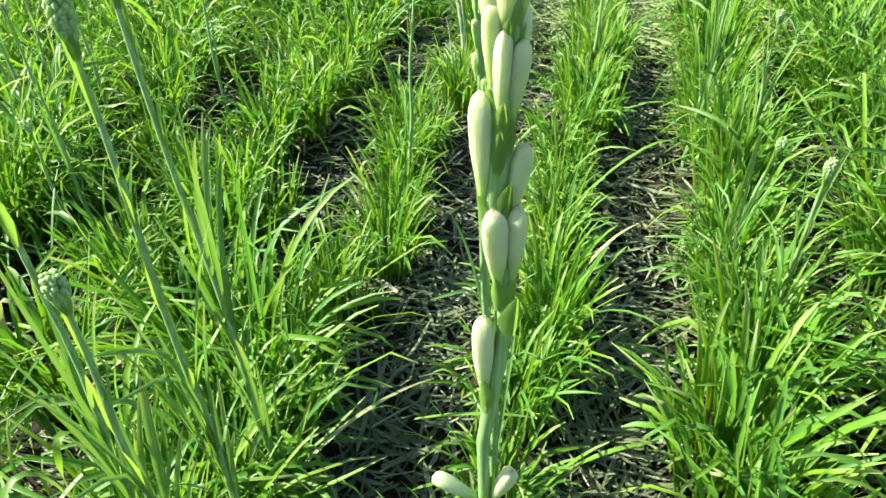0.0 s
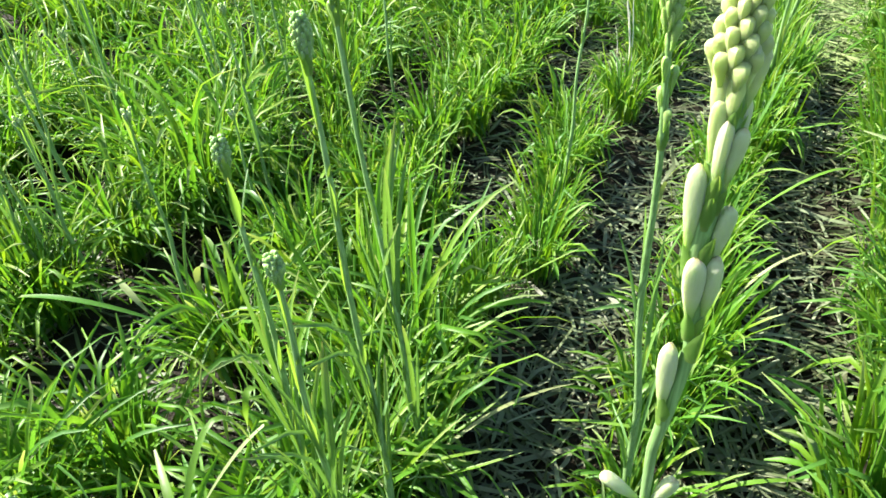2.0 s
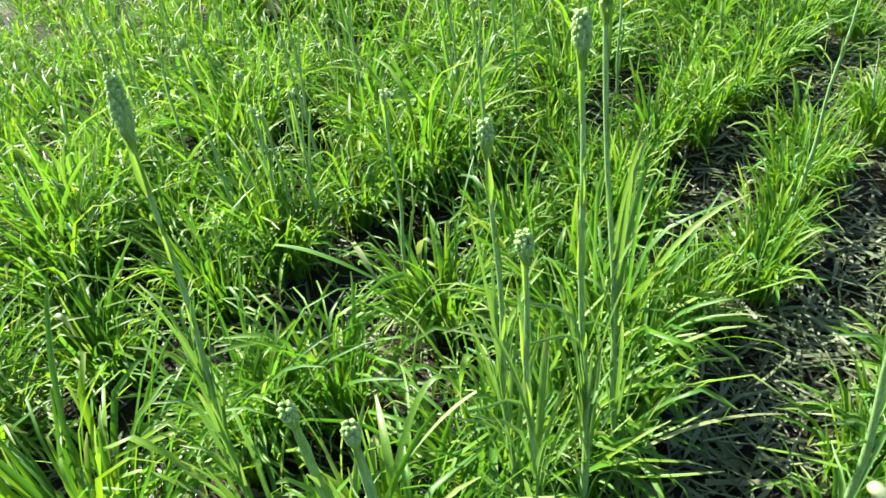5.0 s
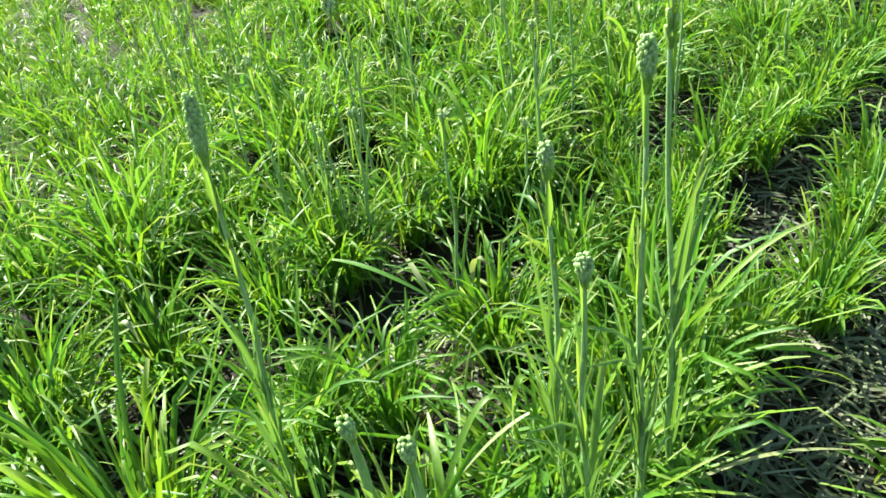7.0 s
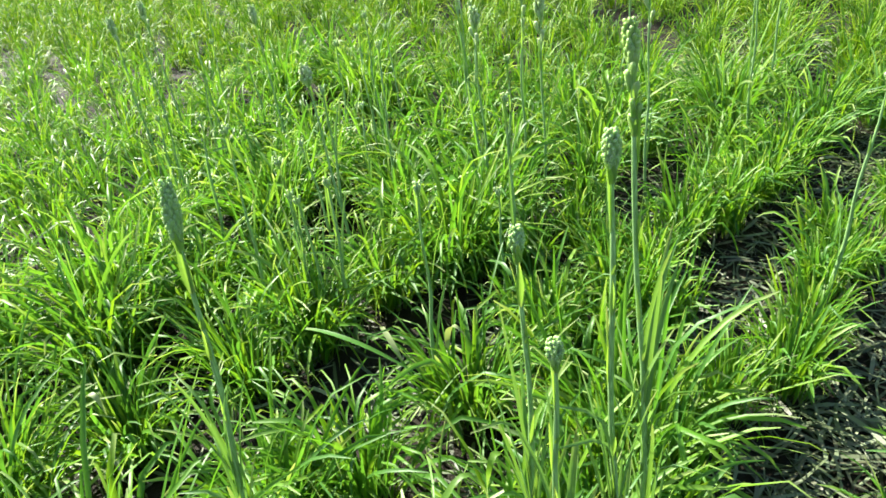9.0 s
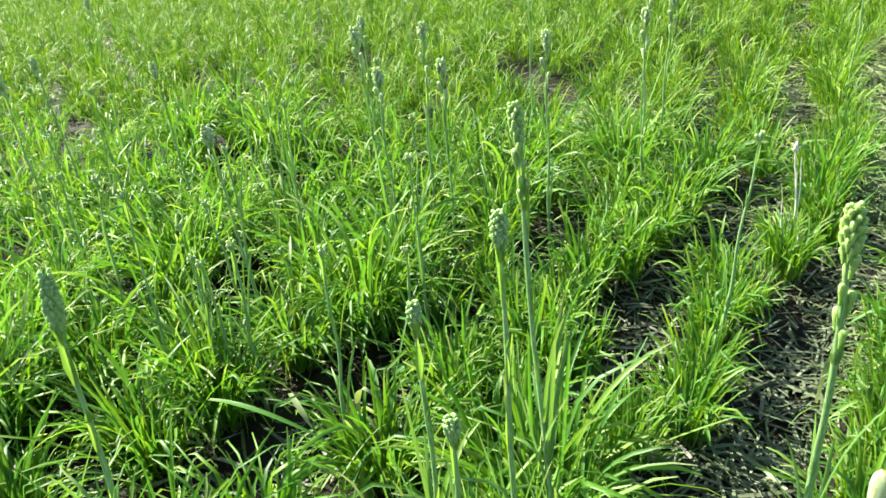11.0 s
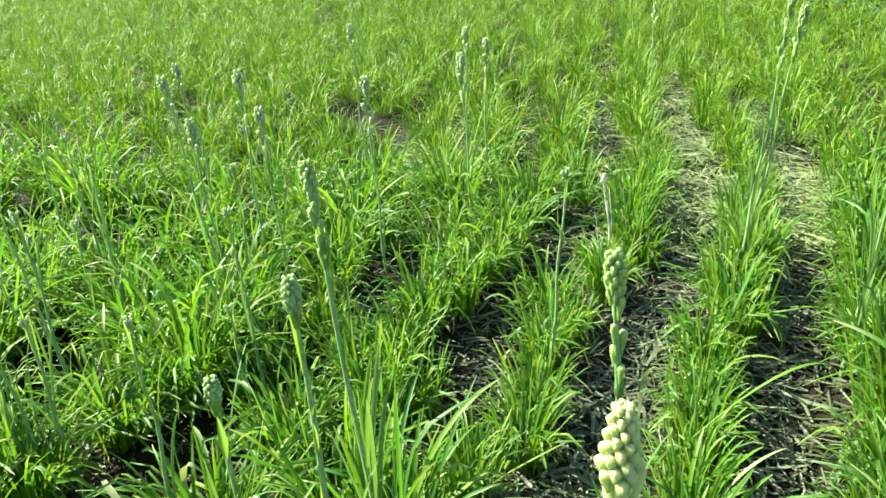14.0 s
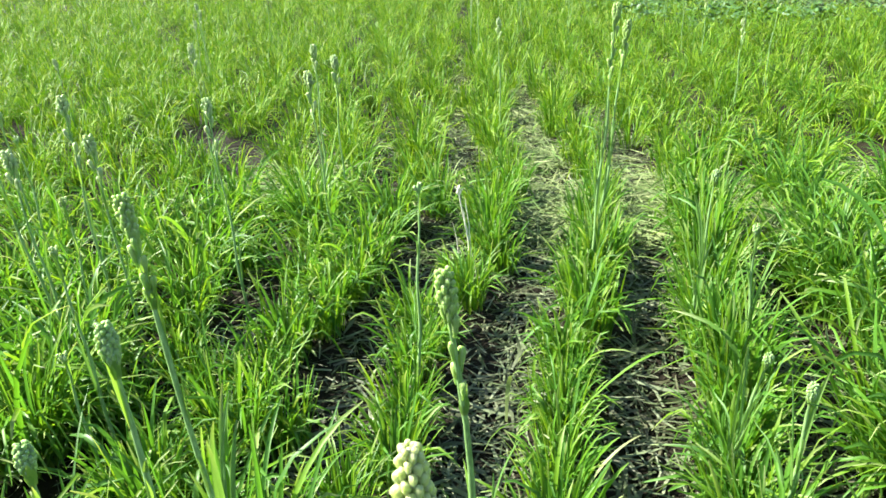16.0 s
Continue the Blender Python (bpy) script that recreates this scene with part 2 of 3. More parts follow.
# ---- the field's plan ----
# b is the furrow beside the near flower spike; the other furrows run along it.
B_Y = (-40.0, 0.0, 0.7, 1.0, 1.39, 1.77, 2.2, 2.6, 3.05, 3.6, 4.1, 4.8, 6.8, 8.0, 60.0)
B_X = (-14.2, -0.30, -0.03, 0.09, 0.24, 0.36, 0.50, 0.64, 0.80, 0.95, 0.98, 1.03, 1.21, 1.30, 6.0)
PITCH = 0.48
# spots with no plants: x, y, radius
HOLES = [(-1.30, 1.68, 0.17), (-0.83, 1.38, 0.18), (-0.98, 0.98, 0.22), (-0.95, 0.70, 0.16), (-0.49, 1.00, 0.16), (-0.74, 1.10, 0.12), (-0.05, 1.98, 0.13), (-0.10, 1.72, 0.10), (-1.63, 0.87, 0.13), (1.08, 2.56, 0.12), (-2.02, 0.99, 0.08), (-2.5, 1.6, 0.08),
         (-0.57, 3.24, 0.15), (-0.27, 2.62, 0.17), (-0.44, 2.56, 0.13), (0.07, 2.40, 0.12), (-1.06, 4.84, 0.18), (-0.58, 4.76, 0.19), (-1.74, 4.94, 0.17), (-2.63, 5.0, 0.15), (-3.05, 5.04, 0.18),
         (2.24, 4.6, 0.13), (2.18, 3.46, 0.2), (2.62, 3.75, 0.14), (1.44, 2.1, 0.18), (1.42, 1.7, 0.16), (0.33, 3.02, 0.17), (-2.15, 2.95, 0.10),
         (-2.6, 4.5, 0.1), (-2.15, 5.95, 0.10), (0.2, 8.0, 0.12), (0.22, 6.0, 0.12)]
# flattened, straw-strewn places: x, y, radius
STRAWS = [(0.9, 3.4, 0.19), (-0.6, 3.95, 0.17), (-0.40, 3.75, 0.12), (-0.35, 4.15, 0.14), (1.5, 3.45, 0.17), (1.85, 3.1, 0.17), (2.6, 3.45, 0.2), (1.35, 3.12, 0.15), (2.25, 3.2, 0.16), (1.75, 3.6, 0.14), (0.93, 4.2, 0.13)]


def furrow_b(y):
    return np.interp(y, B_Y, B_X)


def ground_z(x, y):
    """Low ridges under the rows, furrows between them at about zero, and clods."""
    x, y = np.asarray(x, float), np.asarray(y, float)
    near = np.exp(-(np.hypot(x, y) / 14) ** 2)
    ridge = 0.014 * (1 - np.cos(2 * np.pi * (x - furrow_b(y)) / PITCH))
    clods = 0.006 * np.sin(11.0 * x + 3 * np.sin(7 * y)) * np.sin(13.0 * y + 2 * np.sin(5 * x)) + 0.004 * np.sin(37 * x + 5 * np.sin(19 * y)) * np.sin(41 * y + 1.7)
    return (ridge + clods) * near


def open_ground(x, y):
    """Whether a spot is bare or flattened."""
    bare = np.zeros(np.shape(x), bool)
    for hx, hy, r in HOLES + STRAWS:
        bare |= np.hypot(np.asarray(x) - hx, np.asarray(y) - hy) < 1.15 * r * (0.85 + 0.25 * np.sin(9 * np.asarray(x) + 7 * np.asarray(y)))
    return bare | ((np.asarray(y) > 10.8 - 0.9 * (np.asarray(x) - 5.9)) & (np.asarray(x) > 5.9))


def straw_ground(x, y):
    return any(math.hypot(x - sx, y - sy) < r for sx, sy, r in STRAWS)


# ---- ground ----


def build_ground():
    xs = np.concatenate([-np.geomspace(3000, 5, 26), np.arange(-4.5, 4.01, 0.045), np.geomspace(4.5, 3000, 26)])
    ys = np.concatenate([-np.geomspace(3000, 1.2, 24), np.arange(-0.8, 7.01, 0.045), np.geomspace(7.5, 3000, 26)])
    x, y = np.meshgrid(xs, ys, indexing="ij")
    v = np.stack([x, y, ground_z(x, y)], -1)
    me = mesh_of("ground", v, grid_faces(1, len(xs), len(ys))[:, ::-1], SOIL)
    return tagged(new("ground", me), "dark damp soil of a furrowed flower field", "ground", kind="structure")


build_ground()


def scatter_litter(name, rng, x, y, length, width, material, label, lift=0.012):
    """Cut and fallen leaf scraps lying on the soil, as one object."""
    n = len(x)
    feet = np.stack([x, y, ground_z(x, y) + 0.003 + lift * rng.random(n)], -1)
    v, q, a = strap_leaves(rng, feet, length, width, rng.normal(0.04, 0.09, n), rng.uniform(-0.15, 0.35, n), rng.uniform(0.3, 0.8, n),
                           np.where(rng.random(n) < 0.3, rng.normal(0, 0.5, n), 0), rng.uniform(0, 2 * np.pi, n), 3, flat=True)
    return tagged(new(name, mesh_of(name, v, q, material, a)), label, "plant litter", kind="stuff")


rng = np.random.default_rng(7)
k = 15000
ly = 0.2 + 5.3 * rng.random(k) ** 1.3
lx = furrow_b(ly) + PITCH * rng.choice([-3, -2, -1, -1, 0, 0, 0, 1, 1, 1, 2, 2, 3], k) + rng.normal(0, 0.11, k)
far_holes = np.array([h for h in HOLES if h[1] > 2.5])[rng.integers(0, sum(h[1] > 2.5 for h in HOLES), 900)]
lx[:900], ly[:900] = far_holes[:, 0] + rng.normal(0, 0.13, 900), far_holes[:, 1] + rng.normal(0, 0.13, 900)
scatter_litter("fallen_leaves", rng, lx, ly, rng.uniform(0.04, 0.17, k), rng.uniform(0.003, 0.012, k), LITTER, "cut and withered leaf scraps strewn on dark furrow soil")
k = 11000
which = rng.integers(0, len(STRAWS), k)
sp = np.array(STRAWS)[which]
rad, ang = sp[:, 2] * 1.8 * rng.random(k) ** 0.6, rng.uniform(0, 2 * np.pi, k)
scatter_litter("dry_straw", rng, sp[:, 0] + rad * np.cos(ang), sp[:, 1] + rad * np.sin(ang), rng.uniform(0.05, 0.2, k), rng.uniform(0.003, 0.008, k), STRAW,
               "pale flattened dry leaves lying over the soil", 0.07)
k = 6000
ly = rng.uniform(2.9, 9.0, k)
lx = furrow_b(ly) - PITCH * rng.choice([-1, -1, 0, 0, 0, 1], k) + rng.normal(0, 0.08, k)
scatter_litter("furrow_straw", rng, lx, ly, rng.uniform(0.05, 0.2, k), rng.uniform(0.003, 0.008, k), STRAW, "pale withered leaves littering the farther furrows", 0.03)
k = 5000
ex, ey = rng.uniform(5.4, 12, k), rng.uniform(5, 16, k)
keep = (ey > 10.8 - 0.9 * (ex - 5.9)) & (ex > 5.9)
scatter_litter("dry_grass", rng, ex[keep], ey[keep], rng.uniform(0.1, 0.35, keep.sum()), rng.uniform(0.008, 0.02, keep.sum()), STRAW,
               "pale dry grass on the field's bare edge", 0.08)

WEED = litter_material("broad_leaf", (0.0, (0.035, 0.115, 0.022)), (0.5, (0.06, 0.17, 0.036)), (1.0, (0.10, 0.23, 0.05)), rough=0.5)
k = 4000
wy = rng.uniform(8.6, 13.0, k)
wx = rng.uniform(3.4, 7.4, k) + 0.2 * np.sin(3 * wy)
clump = np.sin(4.1 * wx + 1.3 * wy) * np.sin(3.7 * wy - 1.1 * wx) > -0.25
wx, wy = wx[clump], wy[clump]
n = len(wx)
v, q, a = strap_leaves(rng, np.stack([wx, wy, rng.uniform(0.05, 0.30, n)], -1), rng.uniform(0.05, 0.11, n), rng.uniform(0.02, 0.04, n), rng.uniform(0.2, 1.0, n), rng.uniform(0.3, 1.2, n), np.full(n, 0.7), np.zeros(n), rng.uniform(0, 6.28, n), 3, flat=True)
tagged(new("broadleaf_weeds", mesh_of("broadleaf_weeds", v, q, WEED, a)), "bluish green broad-leaved weeds at the field's far edge", "weeds", kind="stuff")

# ---- leaves ----


def leaf_numbers(rng, n, spread, tall=1.0):
    """Lengths, widths, angles and folds of n leaves; spread 0: upright rows, 1: sprawling."""
    spread = np.broadcast_to(spread, n)
    length = rng.uniform(0.17, 0.34, n) * tall * (0.80 + 0.85 * spread)
    width = (0.0045 + 0.0056 * rng.random(n)) * (1 + 0.1 * spread)
    rise = np.radians(rng.uniform(77 - 32 * spread, 89 - 4 * spread))
    droop = np.radians((rng.gamma(2.0, 1.0, n) * (14 + 46 * spread)).clip(4, 160))
    folded = rng.random(n) < 0.55
    kink_at = rng.uniform(0.5, 0.95, n)
    kink = np.where(folded, np.radians(rng.uniform(40, 150, n)), 0)
    droop = np.where(folded, droop * 0.5, droop)
    return length, width, rise, droop, kink_at, kink


def row_spread(row):
    """How far a row's leaves sprawl: the open furrows lie between upright rows."""
    return np.select([(np.asarray(row) >= -2) & (np.asarray(row) <= 0), np.asarray(row) == 1], [0.11, 0.20], 0.45)


def row_plants(rng, x_lo, x_hi, y_lo, y_hi, gap):
    """Plant places in the rows inside a stretch of the field: x, y, row number."""
    out = []
    for row in range(-70, 80):
        y = y_lo + gap * rng.random()
        while y < y_hi:
            wide = (0.05 if row >= 0 and y > 1.6 else 0.03) if -2 <= row <= 1 and y < 4.2 else 0.05 if -1 <= row <= 1 and y < 5.4 else 0.12
            px, py = float(furrow_b(y)) - PITCH * (row + 0.5) + rng.normal(0, wide), y + rng.normal(0, 0.02)
            patchy = math.sin(5.1 * px + 2.3 * math.sin(3.7 * py)) * math.sin(4.3 * py + 2.1 * math.sin(4.9 * px))
            if x_lo < px < x_hi and (not open_ground(px, py) or (straw_ground(px, py) and rng.random() < 0.3)) and (patchy > (-0.9 if y_lo < 2 else -0.72) or -2 <= row <= 0):
                out.append((px, py, row))
            y += gap * rng.uniform(0.75, 1.25)
    return out


def joined_leaves(rng, places, per_plant, segs, scale_w=1.0, foot=0.05, flat=False):
    """The leaves of many plants as arrays. places: x, y, row."""
    p = np.array([(x, y) for x, y, _ in places])
    rows = np.array([row for *_, row in places])
    p, rows = np.repeat(p, per_plant, 0), np.repeat(rows, per_plant)
    n = len(p)
    heading, r = rng.uniform(0, 2 * np.pi, n), foot * np.sqrt(rng.random(n))
    x, y = p[:, 0] + r * np.cos(heading), p[:, 1] + r * np.sin(heading)
    feet = np.stack([x, y, ground_z(x, y) - 0.003], -1)
    length, width, rise, droop, kink_at, kink = leaf_numbers(rng, n, np.where(p[:, 1] > 4.2, np.where((rows == 0) | (rows == -1) | ((rows == 1) & (p[:, 1] > 5.3)), 0.22, 0.45), row_spread(rows)))
    return strap_leaves(rng, feet, length * rng.uniform(0.8, 1.1, n) * np.where(p[:, 1] > 4.2, 1.0, np.where(p[:, 1] > 2.4, 0.86, 1.0)), width * scale_w, rise, droop, kink_at, kink, heading + rng.normal(0, 0.4, n), segs, flat=flat)


rng = np.random.default_rng(13)
TUFTS = {}
for kind_row in (0, 5):
    for i in range(8):
        v, q, a = joined_leaves(rng, [(0.0, 0.0, kind_row)], 46, 6, 1.0, 0.065)
        v[:, 2] -= float(ground_z(0, 0))
        TUFTS.setdefault(min(kind_row, 1), []).append(mesh_of("leaf_tuft", v, q, LEAF_FAR, a))

LIBRARY = 72
rng = np.random.default_rng(11)
LEAVES = []
for spread in (0.06, 0.45, 0.95):
    for i in range(LIBRARY // 3):
        numbers = leaf_numbers(rng, 1, spread)
        v, q, a = strap_leaves(rng, np.zeros((1, 3)), *numbers, np.zeros(1), 9)
        LEAVES.append(mesh_of("leaf", v, q, LEAF, a))


def near_plant(rng, x, y, row, leaves):
    """A tuberose clump of single leaves, every leaf its own part."""
    plant = new("tuberose_plant")
    plant.location = (x, y, float(ground_z(x, y)) - 0.004)
    sprawl = 0 if (-2 <= row <= 0 and not (row == 0 and y < 1.12)) or (row == 1 and 1.25 < y < 2.7) else 1
    for _ in range(leaves):
        band = int(rng.choice([0, 0, 0, 1, 1, 2])) if sprawl else int(rng.random() < 0.12)
        me = LEAVES[band * (LIBRARY // 3) + int(rng.integers(0, LIBRARY // 3))]
        turn = rng.uniform(0, 360)
        r = (0.05 if sprawl else 0.036) * math.sqrt(rng.random())
        dx, dy = r * math.cos(radians(turn)), r * math.sin(radians(turn))
        long = sprawl and band == 0
        size = rng.uniform(0.7, 1.12) * (1.6 if long else 1.0)
        under("leaf", me, plant, Matrix.LocRotScale((dx, dy, 0), Euler((0, 0, radians(turn + rng.normal(0, 25)))), (size, size * rng.uniform(0.9, 1.15) * (0.72 if long else 0.9), size)))
    lush = row >= 1 and y < 1.5 and x > -1.0
    for _ in range(3 if sprawl and y < 2.4 else 2):
        tuft = under("leaf_tuft", TUFTS[sprawl][int(rng.integers(0, 8))], plant, Euler((0, 0, rng.uniform(0, 6.28))).to_matrix().to_4x4())
        tagged(tuft, kind="stuff")
    grown = rng.uniform(0.86, 1.18) * (0.88 if row == 0 and 1.1 < y < 2.7 else 1.0) * (1.2 if row <= -2 else 1.14 if lush else 1.1 if sprawl else 1.0)
    plant.scale = (grown, grown, grown * rng.uniform(0.85, 1.12))
    spread_word = "upright" if sprawl == 0 else "arching"
    return tagged(plant, f"bright green tuberose clump of {spread_word} strap leaves in its row", "plant", "tuberose plants in rows")


NEAR_Y, MID_Y = 2.35, 3.6
rng = np.random.default_rng(23)
near = row_plants(rng, -2.3, 1.75, 0.42, NEAR_Y, 0.15)
near += [(-0.30, 1.36, 1), (-0.35, 1.58, 1), (-0.32, 1.76, 1), (-0.15, 1.20, 1), (-0.58, 2.15, 1), (-0.42, 1.95, 1), (-0.66, 1.9, 1)]
for px, py, row in near:
    near_plant(rng, px, py, row, 50 if -0.9 < px < 0.6 and py < 1.5 else 37)


# plants of the middle distance: each its own object, from shared clump meshes
rng = np.random.default_rng(31)
middle = row_plants(rng, -3.0, 2.8, NEAR_Y, MID_Y, 0.14)
for px, py, row in middle:
    near_plant(rng, px, py, row, 12)

# the rest of the field
rng = np.random.default_rng(37)


def in_sector(x, y):
    left = np.interp(y, (-0.2, 6.0, 8.0, 12.0, 25.0, 30.0), (-1.3, -12.2, -14.0, -17.5, -27.0, -27.0))
    return left < x < np.interp(y, (0.0, 12.0, 15.0, 20.0, 30.0), (1.6, 10.5, 10.5, 5.0, -6.0))


def outside(x, y):
    """The field round and behind the path, beside that sector, with a trodden spot where the path begins."""
    if y < 0.42:
        return math.hypot(x - 0.1, y - 0.1) > 0.4 and not (y > -0.4 and in_sector(x, y) and not -2.3 < x < 1.75)
    return not in_sector(x, y) and not (y < 3.6 and -3.0 < x < 2.8)


def stretch(y_lo, y_hi, x_lo, x_hi, gap):
    """Plants of the sector of the field that opens from the path's end, left edge to right edge."""
    return [p for p in row_plants(rng, x_lo, x_hi, y_lo, y_hi, gap) if in_sector(p[0], p[1])]


parts = [joined_leaves(rng, stretch(MID_Y, 6.5, -14.0, 7.0, 0.15), 72, 5, 0.76, 0.07, True),
         joined_leaves(rng, stretch(6.5, 10.0, -17.0, 9.0, 0.15), 56, 4, 0.78, 0.10, True),
         joined_leaves(rng, stretch(10.0, 17.0, -22.0, 12.0, 0.21), 44, 3, 1.0, 0.13, True),
         joined_leaves(rng, stretch(17.0, 30.0, -28.0, 12.0, 0.5), 24, 3, 1.7, 0.22, True),
         joined_leaves(rng, [p for p in stretch(NEAR_Y, MID_Y, -9.0, 4.6, 0.15) if not -3.0 < p[0] < 2.8], 66, 5, 0.85, 0.08, True),
         joined_leaves(rng, [p for p in stretch(-0.4, NEAR_Y, -6.0, 3.0, 0.15) if not -2.3 < p[0] < 1.75], 60, 5, 0.95, 0.08, True),
         joined_leaves(rng, [p for p in row_plants(rng, -8.0, 8.0, -5.0, 6.0, 0.17) if outside(p[0], p[1])], 30, 2, 1.7, flat=True),
         joined_leaves(rng, [p for p in row_plants(rng, -16.0, 16.0, -12.0, 8.0, 0.42) if outside(p[0], p[1]) and not (-8 < p[0] < 8 and -5 < p[1] < 6)], 14, 2, 4.0, 0.2, True)]
for some, material, label in ((parts[:4], LEAF_FIELD, "sunlit yellowish green tuberose rows stretching away across the field"),
                              (parts[4:], LEAF_FAR, "bright green tuberose rows beside the near clumps")):
    offset, vs, qs, als = 0, [], [], []
    for v, q, a in some:
        vs.append(v), qs.append(q + offset), als.append(a)
        offset += len(v)
    tagged(new("tuberose_field", mesh_of("tuberose_field", np.concatenate(vs), np.concatenate(qs), material, np.concatenate(als))), label, "crop field", kind="stuff")

# ---- flower stalks ----
rng = np.random.default_rng(41)


def bud_set(material, count, length, width, round_tip=0.0, sides=10):
    out = []
    for i in range(count):
        v, q, a = bud_shape(length, width * rng.uniform(0.92, 1.08), rng.uniform(-0.06, 0.03), sides, round_tip=round_tip)
        out.append(mesh_of("bud", v, q, material, a))
    return out


BUD_IVORY = bud_material("ivory_bud", (0.24, 0.36, 0.07), (0.49, 0.54, 0.27), (0.44, 0.42, 0.22), (0.33, 0.43, 0.15))
BUDS_IVORY = bud_set(BUD_IVORY, 4, 0.04, 0.0120, -1.0, 14)
BUDS_BIG = bud_set(BUD_WHITE, 5, 0.04, 0.0120, -1.0, 14)
BUDS_CROWN = bud_set(BUD_CREAM, 4, 0.0165, 0.0066, 0.4)
BUDS_GREEN = bud_set(BUD_GREEN, 4, 0.0170, 0.0072, 0.35)
BUD_PALE = bud_material("pale_bud", (0.22, 0.34, 0.09), (0.34, 0.43, 0.21), (0.42, 0.48, 0.30), (0.26, 0.36, 0.14))
BUDS_FAR = bud_set(BUD_PALE, 4, 0.022, 0.0090, 0.4, 6)
BUDS_FAR_LONG = bud_set(BUD_PALE, 4, 0.034, 0.0115, 0.0, 6)
BUD_LIME = bud_material("lime_bud", (0.15, 0.27, 0.05), (0.26, 0.37, 0.12), (0.33, 0.41, 0.17), (0.17, 0.28, 0.07))
BUDS_PALE = bud_set(BUD_LIME, 4, 0.0180, 0.0078, 0.4)
BUDS_PALE_LONG = bud_set(BUD_LIME, 4, 0.029, 0.0096)


def bract_mesh(length, width):
    """A clasping leaf-like bract along +z, bowed outwards in +x."""
    s, c = np.linspace(0, 1, 7), np.linspace(-1, 1, 5)
    w = np.interp(s, (0, 0.35, 0.8, 1), (0.6, 1.0, 0.45, 0.02)) * width / 2
    x = 0.0040 + 0.06 * length * s[:, None] - 0.75 * (c**2)[None] * w[:, None]
    v = np.stack([x, c[None] * w[:, None], np.repeat((s * length)[:, None], 5, 1)], -1)
    return mesh_of("bract", v, grid_faces(1, 7, 5), BRACT, np.repeat(s, 5))


BRACT = leaf_material("bract_green", True, (0.17, 0.31, 0.06), (0.21, 0.37, 0.08), (0.26, 0.42, 0.08), (0.4, 0.4, 0.15), 0.45, 0.5)
BRACTS = [bract_mesh(0.030, 0.013), bract_mesh(0.022, 0.010)]
STEM_LEAVES = []
for i in range(6):
    numbers = (rng.uniform(0.18, 0.34, 1), rng.uniform(0.005, 0.0078, 1), np.radians(rng.uniform(77, 87, 1)), np.radians(rng.uniform(3, 32, 1)),
               np.full(1, 0.7), np.radians(rng.choice([0.0, 0.0, 70.0], 1)))
    v, q, a = strap_leaves(rng, np.zeros((1, 3)), *numbers, np.zeros(1), 8, 0.6)
    STEM_LEAVES.append(mesh_of("stem_leaf", v, q, STEM_LEAF, a))


def outward(place, azimuth, tilt, size=1.0, girth=None):
    """Pose of a bud or bract that leans tilt degrees out from upright; azimuth 0 faces -y, 90 faces +x."""
    turn = Euler((0, 0, radians(azimuth - 90))).to_matrix() @ Euler((0, radians(tilt), 0)).to_matrix()
    g = girth or size
    return Matrix.Translation(place) @ turn.to_4x4() @ Matrix.Diagonal((g, g, size, 1))


